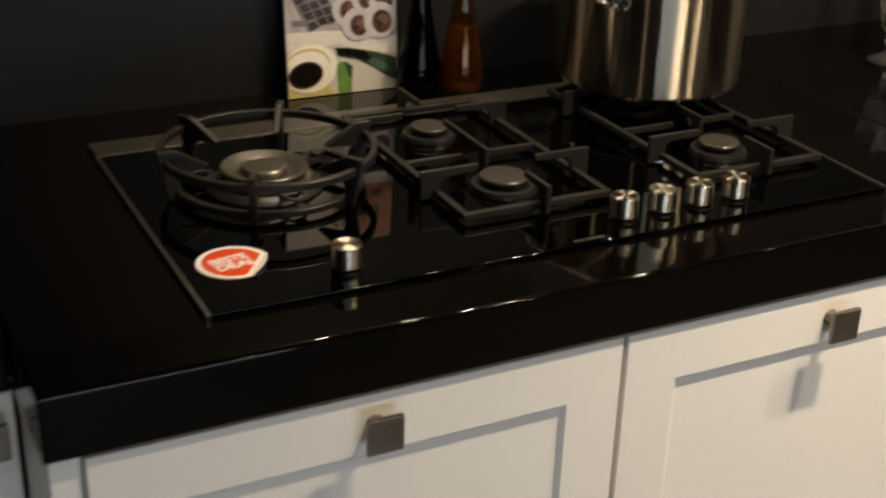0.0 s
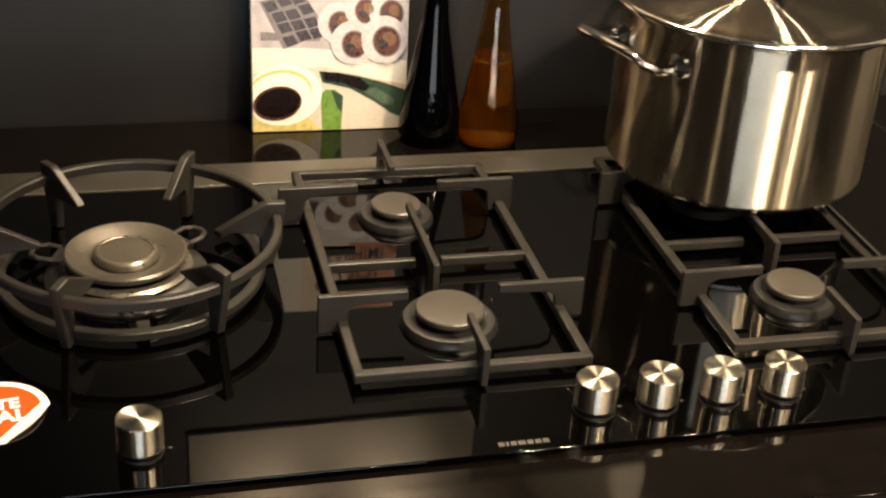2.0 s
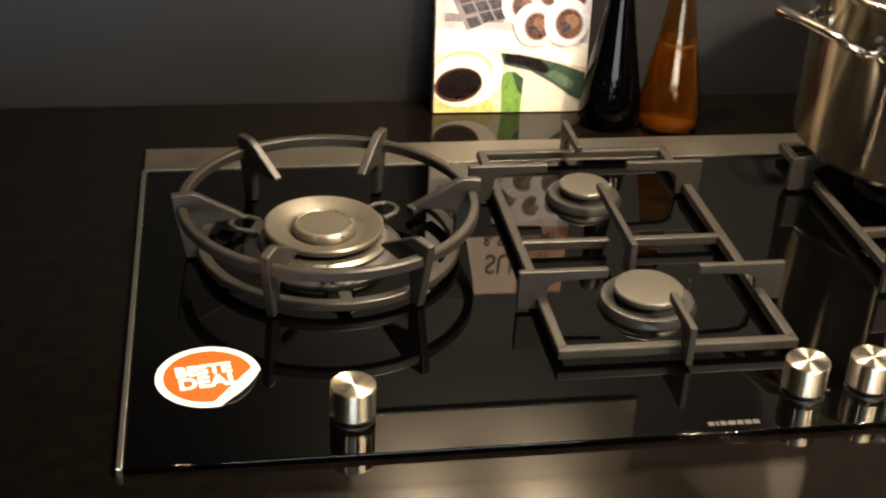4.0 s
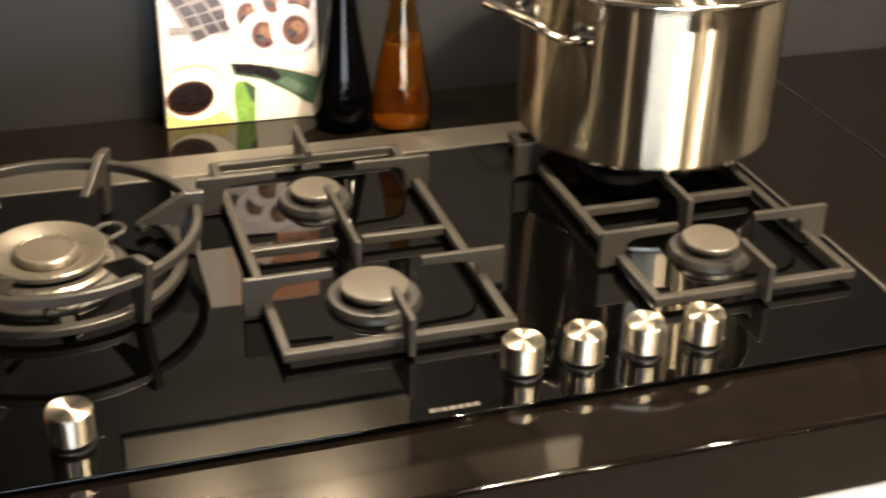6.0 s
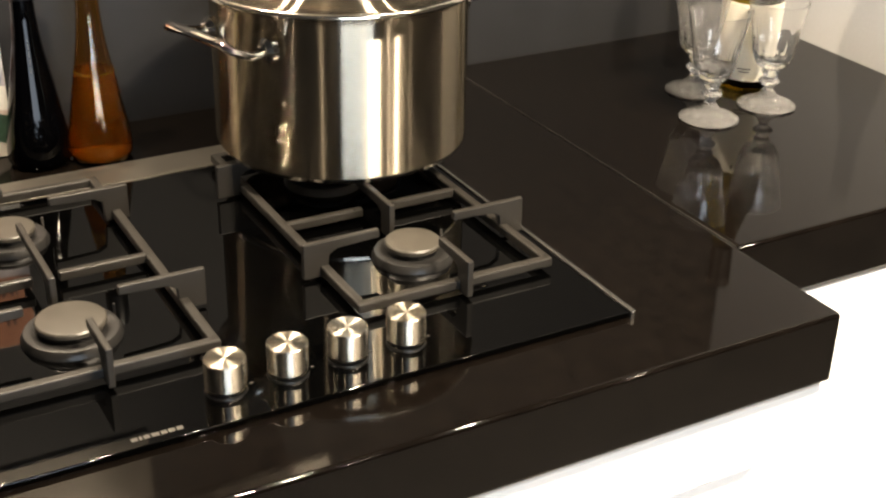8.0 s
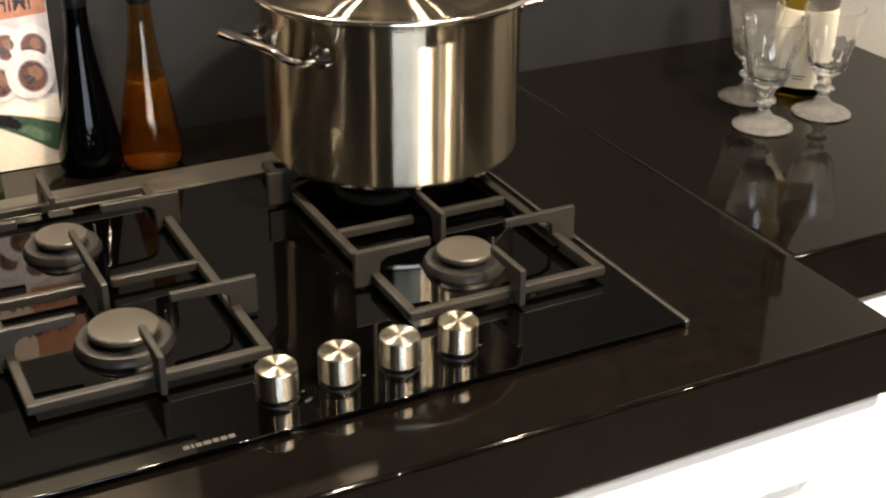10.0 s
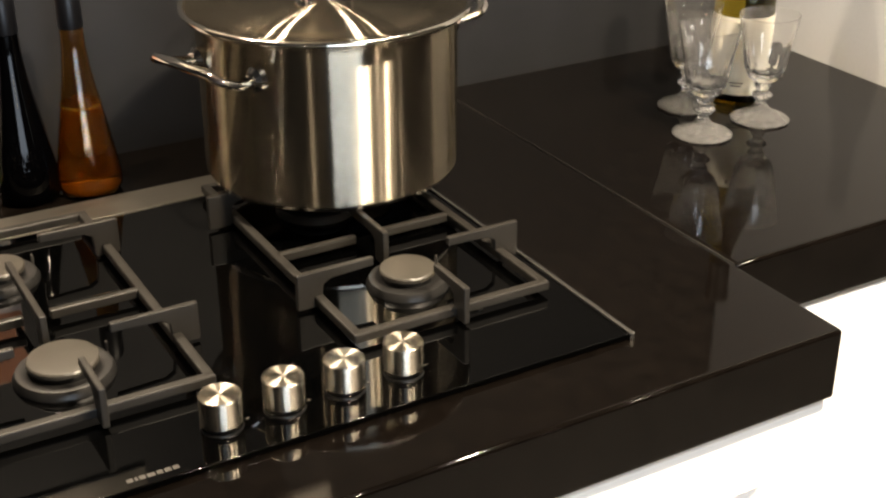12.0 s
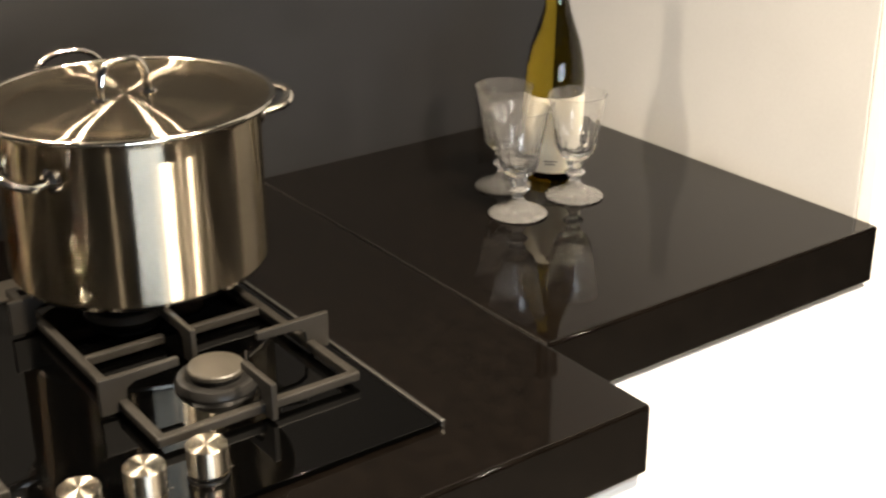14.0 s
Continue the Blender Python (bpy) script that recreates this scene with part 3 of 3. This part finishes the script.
for k in range(21):
    q = radians(180 * k / 20)
    u, h = -0.027 * math.copysign(abs(math.cos(q)) ** 0.6, math.cos(q)), 0.010 + 0.039 * math.sin(q) ** 0.75
    pts.append((u * math.cos(a) - 0.003, u * math.sin(a) - 0.007, h))
part("lid_handle", tube(pts, 0.0058, 12, 0.75), CHROME, lid, "polished steel loop handle", True)
for s in (-1, 1):
    bm = lathe([(0, 0.0096), (0.010, 0.0096), (0.009, 0.0130), (0, 0.0135)], 24)
    bm.transform(pose(0.027 * s * math.cos(a) - 0.003, 0.027 * s * math.sin(a) - 0.007, 0))
    part("foot", bm, CHROME, lid, smooth=True)


# ---- bottles ----
def slim_bottle(x, y, label, glass_mat, liquid_mat=None, level=0.178, height=0.232):
    b = thing("bottle", label, "bottle", pose(x, y, TOP), group="slim bottles")
    k = height / 0.232
    outer = curve_profile([(0.0330, 0.004), (0.0355, 0.010), (0.0345, 0.030), (0.0290, 0.065), (0.0228, 0.100), (0.0168, 0.135), (0.0136, 0.165), (0.0124, 0.195), (0.0124, 0.214)], 6)
    outer = [(r, z * k) for r, z in outer]
    if liquid_mat:
        inner = [(max(r - 0.0004, 0.001), z + 0.0012) for r, z in outer]
        shell = [(0, 0.0)] + [(0.030, 0.0)] + outer + [(0.0100, outer[-1][1])] + inner[::-1][1:] + [(0, 0.005)]
        part("glass", lathe(shell, 48, closed=False), glass_mat, b, "clear bottle glass", True)
        body = [(r - 0.0001, z) for r, z in inner if z < level]
        part("liquid", lathe([(0, 0.0052)] + body + [(body[-1][0], level), (0, level)], 48, closed=False), liquid_mat, b, "amber vinegar", True)
    else:
        part("glass", lathe([(0, 0), (0.030, 0)] + outer + [(0, outer[-1][1])], 48, closed=False), glass_mat, b, smooth=True)
    zc = 0.190 * k
    part("stopper", lathe([(0, zc), (0.0127, zc), (0.0131, zc + 0.002), (0.0131, height - 0.006), (0.0115, height), (0, height + 0.0006)], 32), FOIL, b, "black capsule stopper", True)
    return b


dark = slim_bottle(0.5195, 0.593, "slim near-black sauce bottle standing against the wall", BLACKBOTTLE)
a = radians(262)
for k in range(5):
    za, zb = 0.112 + 0.0085 * k, 0.1185 + 0.0085 * k
    ra, rb = (0.0208 - 0.17 * (z - 0.112) for z in (za, zb))
    part("print_bar", tube([(ra * math.cos(a), ra * math.sin(a), za), (rb * math.cos(a), rb * math.sin(a), zb)], 0.0006, 6), C_LOGO, dark, "faint pale print")
slim_bottle(0.5855, 0.579, "slim glass bottle half full of amber vinegar with black stopper", AMBERGLASS, AMBER, level=0.105)

wine = thing("wine_bottle", "olive green wine bottle with cream label behind the glasses", "bottle", pose(1.423, 0.448, TOP))
wo = curve_profile([(0.0375, 0.004), (0.0390, 0.012), (0.0390, 0.120), (0.0385, 0.145), (0.0330, 0.178), (0.0235, 0.208), (0.0165, 0.232), (0.0145, 0.260), (0.0143, 0.292), (0.0155, 0.296), (0.0155, 0.306)], 6)
part("glass", lathe([(0, 0.0), (0.034, 0.0)] + wo + [(0, 0.306)], 64, closed=False), GREENBOTTLE, wine, smooth=True)
bm = bmesh.new()
cols = []
for k in range(33):
    a = radians(236 - 88 + 176 * k / 32)
    cols.append([bm.verts.new((0.0394 * math.cos(a), 0.0394 * math.sin(a), z)) for z in (0.014, 0.117)])
for p, q in zip(cols, cols[1:]):
    bm.faces.new((p[0], q[0], q[1], p[1]))
bmesh.ops.solidify(bm, geom=bm.faces[:], thickness=0.0003)
lab = part("paper_label", bm, PAPER, wine, "cream paper label", True)
for z, half, tall_ in ((0.106, 2.5, 0.006), (0.030, 13, 0.0016), (0.026, 10, 0.0016)):
    bm = bmesh.new()
    cols = []
    for i in range(9):
        a = radians(224 - half + 2 * half * i / 8)
        cols.append([bm.verts.new((0.0400 * math.cos(a), 0.0400 * math.sin(a), zz)) for zz in (z, z + tall_)])
    for p, q in zip(cols, cols[1:]):
        bm.faces.new((p[0], q[0], q[1], p[1]))
    bmesh.ops.solidify(bm, geom=bm.faces[:], thickness=0.0002)
    part("print_bar", bm, LABELINK, lab)
part("capsule", lathe([(0.0150, 0.246), (0.0153, 0.290), (0.0162, 0.296), (0.0162, 0.307), (0, 0.3078), (0, 0.3065), (0.0156, 0.3063), (0.0156, 0.297), (0.0146, 0.291), (0.0146, 0.246)], 40), FOIL, wine, "dark foil capsule", True)


# ---- goblets ----
def goblet(x, y, turn):
    g = thing("wine_glass", "clear footed wine glass with knopped stem", "glass", pose(x, y, TOP, 0, 0, turn), group="wine glasses")
    foot = lathe(curve_profile([(0.0365, 0.0008), (0.0374, 0.0022), (0.0335, 0.0045), (0.0205, 0.0085), (0.0110, 0.0150), (0.0075, 0.0220)], 3) + [(0, 0.0220), (0, 0.0030), (0.02, 0.0016)], 72, closed=False)
    # shallow pressed petals on the foot
    for v in foot.verts:
        r = math.hypot(v.co.x, v.co.y)
        if 0.004 < v.co.z < 0.020 and r > 0.008:
            v.co.z += 0.0016 * math.cos(12 * math.atan2(v.co.y, v.co.x)) * min(1, (0.036 - r) / 0.01)
    part("foot", foot, FOOTGLASS, g, smooth=True)
    part("stem", lathe([(0, 0.0222)] + curve_profile([(0.0073, 0.0222), (0.0064, 0.0260), (0.0128, 0.0320), (0.0134, 0.0345), (0.0076, 0.0390), (0.0098, 0.0430), (0.0112, 0.0465), (0.0092, 0.0500)], 2) + [(0, 0.0500)], 10, closed=False), FOOTGLASS, g)
    out = curve_profile([(0.0090, 0.0502), (0.0190, 0.0560), (0.0240, 0.0670), (0.0264, 0.0820), (0.0300, 0.1010), (0.0338, 0.1180), (0.0376, 0.1380)], 3)
    inn = curve_profile([(0.0367, 0.1382), (0.0328, 0.1180), (0.0289, 0.1010), (0.0250, 0.0835), (0.0220, 0.0715), (0.0150, 0.0625), (0, 0.0590)], 3)
    bm = lathe([(0, 0.0502)] + out + inn, 60, closed=False)
    # pressed flutes round the lower bowl
    for v in bm.verts:
        r = math.hypot(v.co.x, v.co.y)
        if 0.055 < v.co.z < 0.105 and r > 0.015:
            f = 1 + 0.060 * math.cos(10 * math.atan2(v.co.y, v.co.x)) * math.sin(math.pi * (v.co.z - 0.055) / 0.05)
            v.co.x, v.co.y = v.co.x * f, v.co.y * f
    part("bowl", bm, GOBLET, g, smooth=True)
    return g


goblet(1.293, 0.362, 0)
goblet(1.390, 0.366, 24)
goblet(1.339, 0.450, 11)

# ---- cookbook ----
BW, BH, BT = 0.178, 0.272, 0.022
book = thing("cookbook", "sushi cookbook with photo cover leaning on the dark wall", "book", pose(0.320, 0.6255, TOP + 0.001, -5.0, 0, -1.0))
part("page_block", box(0.003, BW - 0.003, 0.002, BT - 0.002, 0.003, BH - 0.003), PAGES, book)
part("front_cover", box(0, BW, 0, 0.0018, 0, BH, 0.0004), C_CREAM, book, "glossy photo cover in cream, green and brown")
part("back_cover", box(0, BW, BT - 0.0018, BT, 0, BH, 0.0004), C_SPINE, book)
part("spine", box(-0.0016, 0.0004, 0.0002, BT - 0.0002, 0, BH, 0.0004), C_SPINE, book, "dark spine")


def printed(name, outline, mat, level):
    bm = bmesh.new()
    vs = [bm.verts.new((min(max(u, 0.0008), BW - 0.0008), -0.00012 * level, min(max(v, 0.0008), BH - 0.0008))) for u, v in outline]
    f = bm.faces.new(vs)
    r = bmesh.ops.extrude_face_region(bm, geom=[f])
    bmesh.ops.translate(bm, vec=(0, 0.00011, 0), verts=[e for e in r["geom"] if isinstance(e, bmesh.types.BMVert)])
    return part(name, bm, mat, book)


def oval(cx, cy, rx, ry, tilt=0.0, n=28):
    c, s = math.cos(radians(tilt)), math.sin(radians(tilt))
    return [(cx + c * rx * math.cos(2 * math.pi * i / n) - s * ry * math.sin(2 * math.pi * i / n), cy + s * rx * math.cos(2 * math.pi * i / n) + c * ry * math.sin(2 * math.pi * i / n)) for i in range(n)]


printed("print_block", [(0.104, 0.169), (BW, 0.173), (BW, BH), (0.108, BH)], C_SALMON, 1)
printed("print_block", [(0.060, 0.1665), (0.118, 0.1695), (0.118, BH), (0.060, BH)], C_SALMON2, 2)
printed("print_ground", [(0.0, 0.168), (BW, 0.172), (BW, 0.078), (0.0, 0.090)], C_LILAC, 1)
printed("print_board", [(0, 0.0995), (0.060, 0.098), (0.110, 0.094), (BW, 0.081), (BW, 0.052), (0.110, 0.068), (0.080, 0.077), (0, 0.070)], C_BOARD, 2)
printed("print_block", [(0.010, 0.118), (0.080, 0.112), (0.076, 0.106), (0.010, 0.108)], C_GREY, 2)
printed("print_slate", [(0.009, 0.152), (0.056, 0.164), (0.086, 0.118), (0.036, 0.097)], C_GREY, 3)
for a in range(4):
    for b in range(3):
        u = 0.0125 + 0.0150 * b + 0.0072 * a + 0.0012 * ((a * 5 + b * 3) % 3)
        v = 0.1505 + 0.0038 * b - 0.0132 * a + 0.0010 * ((a + b * 2) % 3)
        printed("print_slate", [(u, v), (u + 0.0125, v + 0.0030), (u + 0.0185, v - 0.0072), (u + 0.0060, v - 0.0108)], C_NORI, 4)
lev = 4
for u, v, r in ((0.097, 0.127, 0.0215), (0.126, 0.142, 0.0200), (0.155, 0.139, 0.0215), (0.113, 0.104, 0.0225), (0.150, 0.107, 0.0250)):
    printed("print_roll", oval(u, v, r * 1.06, r * 1.12, 12), C_RICE, lev + 1)
    printed("print_roll", oval(u + 0.003, v - 0.002, r * 0.66, r * 0.74, 12), C_GREY, lev + 2)
    printed("print_roll", oval(u + 0.003, v - 0.002, r * 0.58, r * 0.66, 12), C_ROLL, lev + 3)
    printed("print_roll", oval(u + 0.006, v + 0.001, r * 0.30, r * 0.34, 30), C_TAN, lev + 4)
    printed("print_roll", oval(u - 0.001, v - 0.005, r * 0.26, r * 0.18, -25), C_NORI, lev + 5)
    lev += 3
printed("print_block", [(0.100, 0.069), (BW, 0.053), (BW, 0.026), (0.160, 0.026), (0.120, 0.052)], C_SALMON2, 3)
printed("print_dark", [(0.076, 0.071), (0.098, 0.069), (0.122, 0.064), (0.148, 0.057), (0.176, 0.047), (0.176, 0.012), (0.160, 0.020), (0.140, 0.034), (0.112, 0.050), (0.080, 0.058)], C_DEEP, 4)
printed("print_dark", [(0.080, 0.0705), (0.098, 0.0685), (0.122, 0.0625), (0.135, 0.052), (0.128, 0.046), (0.104, 0.056), (0.082, 0.060)], C_SOY, 5)
printed("print_leaf", [(0.128, 0.046), (0.142, 0.050), (0.164, 0.036), (0.162, 0.028), (0.150, 0.031)], C_SLATEGREEN, 5)
printed("print_mat", [(0.0, 0.026), (0.060, 0.020), (0.078, 0.0), (0.0, 0.0)], C_OCHRE, 3)
printed("print_leaf", [(0.078, 0.044), (0.084, 0.049), (0.094, 0.049), (0.104, 0.041), (0.102, 0.0), (0.080, 0.0)], C_LEAF, 4)
printed("print_leaf", [(0.090, 0.049), (0.104, 0.041), (0.103, 0.020), (0.096, 0.030)], C_DEEP, 5)
printed("print_bowl", oval(0.0355, 0.0435, 0.0440, 0.0360, 8), C_BOWL, 6)
printed("print_bowl", oval(0.031, 0.047, 0.037, 0.027, 8), C_OCHRE, 7)
printed("print_bowl", oval(0.0305, 0.0430, 0.0362, 0.0265, 8), C_BOWL, 8)
printed("print_sauce", oval(0.0285, 0.0340, 0.0280, 0.0205, 10), C_ROLL, 9)
printed("print_sauce", oval(0.0290, 0.0345, 0.0255, 0.0175, 10), C_SOY, 10)
M = pose(0.117, -0.0006, 0.179, 90)
text("title", "& SASHIMI", 0.029, C_TEXT, M, book, 0.70, 0.0002, 0.0001)
text("title", "SUSHI", 0.042, C_TEXT, pose(0.117, -0.0006, 0.212, 90), book, 0.74, 0.0002, 0.0001)

# ---- sticker on the glass ----
stick = thing("sticker", "round orange and white sticker with a curled corner", "sticker", pose(0.0635, 0.110, GZ, 0, 0, 8))


def sticker_disc(r, z, thick, cut):
    """A disc with its lower right edge peeled up along a chord."""
    bm = bmesh.new()
    pts = []
    d = radians(-42)
    for i in range(64):
        q = 2 * math.pi * i / 64
        x, y = r * math.cos(q), r * math.sin(q)
        k = x * math.cos(d) + y * math.sin(d)
        if k > cut:
            x, y = x - (k - cut) * math.cos(d), y - (k - cut) * math.sin(d)
        pts.append((x, y))
    f = bm.faces.new([bm.verts.new((x, y, z)) for x, y in pts])
    e = bmesh.ops.extrude_face_region(bm, geom=[f])
    bmesh.ops.translate(bm, vec=(0, 0, thick), verts=[v for v in e["geom"] if isinstance(v, bmesh.types.BMVert)])
    return bm


part("backing", sticker_disc(0.0415, 0.0001, 0.0003, 0.031), C_WHITE, stick, "white rim")
part("face", sticker_disc(0.0355, 0.0005, 0.0002, 0.0235), C_ORANGE, stick, "orange printed face")
bm = bmesh.new()
d, cols = radians(-42), []
for i in range(13):
    s = -0.0265 + 0.053 * i / 12
    lift = 0.0075 * (1 - (s / 0.0285) ** 2)
    row = []
    for j in range(5):
        k = 0.0308 - 0.0005 * j + lift * 0.9 * math.sin(j / 4 * 2.4)
        z = 0.0004 + lift * (1 - math.cos(j / 4 * 2.4)) * 0.5
        row.append(bm.verts.new((k * math.cos(d) - s * math.sin(d), k * math.sin(d) + s * math.cos(d), z)))
    cols.append(row)
for p, q in zip(cols, cols[1:]):
    for j in range(4):
        bm.faces.new((p[j], q[j], q[j + 1], p[j + 1]))
bmesh.ops.solidify(bm, geom=bm.faces[:], thickness=0.0002)
part("curl", bm, C_WHITE, stick, "curled white corner", True)
text("lettering", "BESTE", 0.0185, C_WHITE, pose(-0.003, 0.0025, 0.0009, 0, 0, 0), stick, 0.92, 0.0001, 0.0006)
text("lettering", "DEAL", 0.0205, C_WHITE, pose(-0.0005, -0.0150, 0.0009, 0, 0, 0), stick, 0.98, 0.0001, 0.0006)
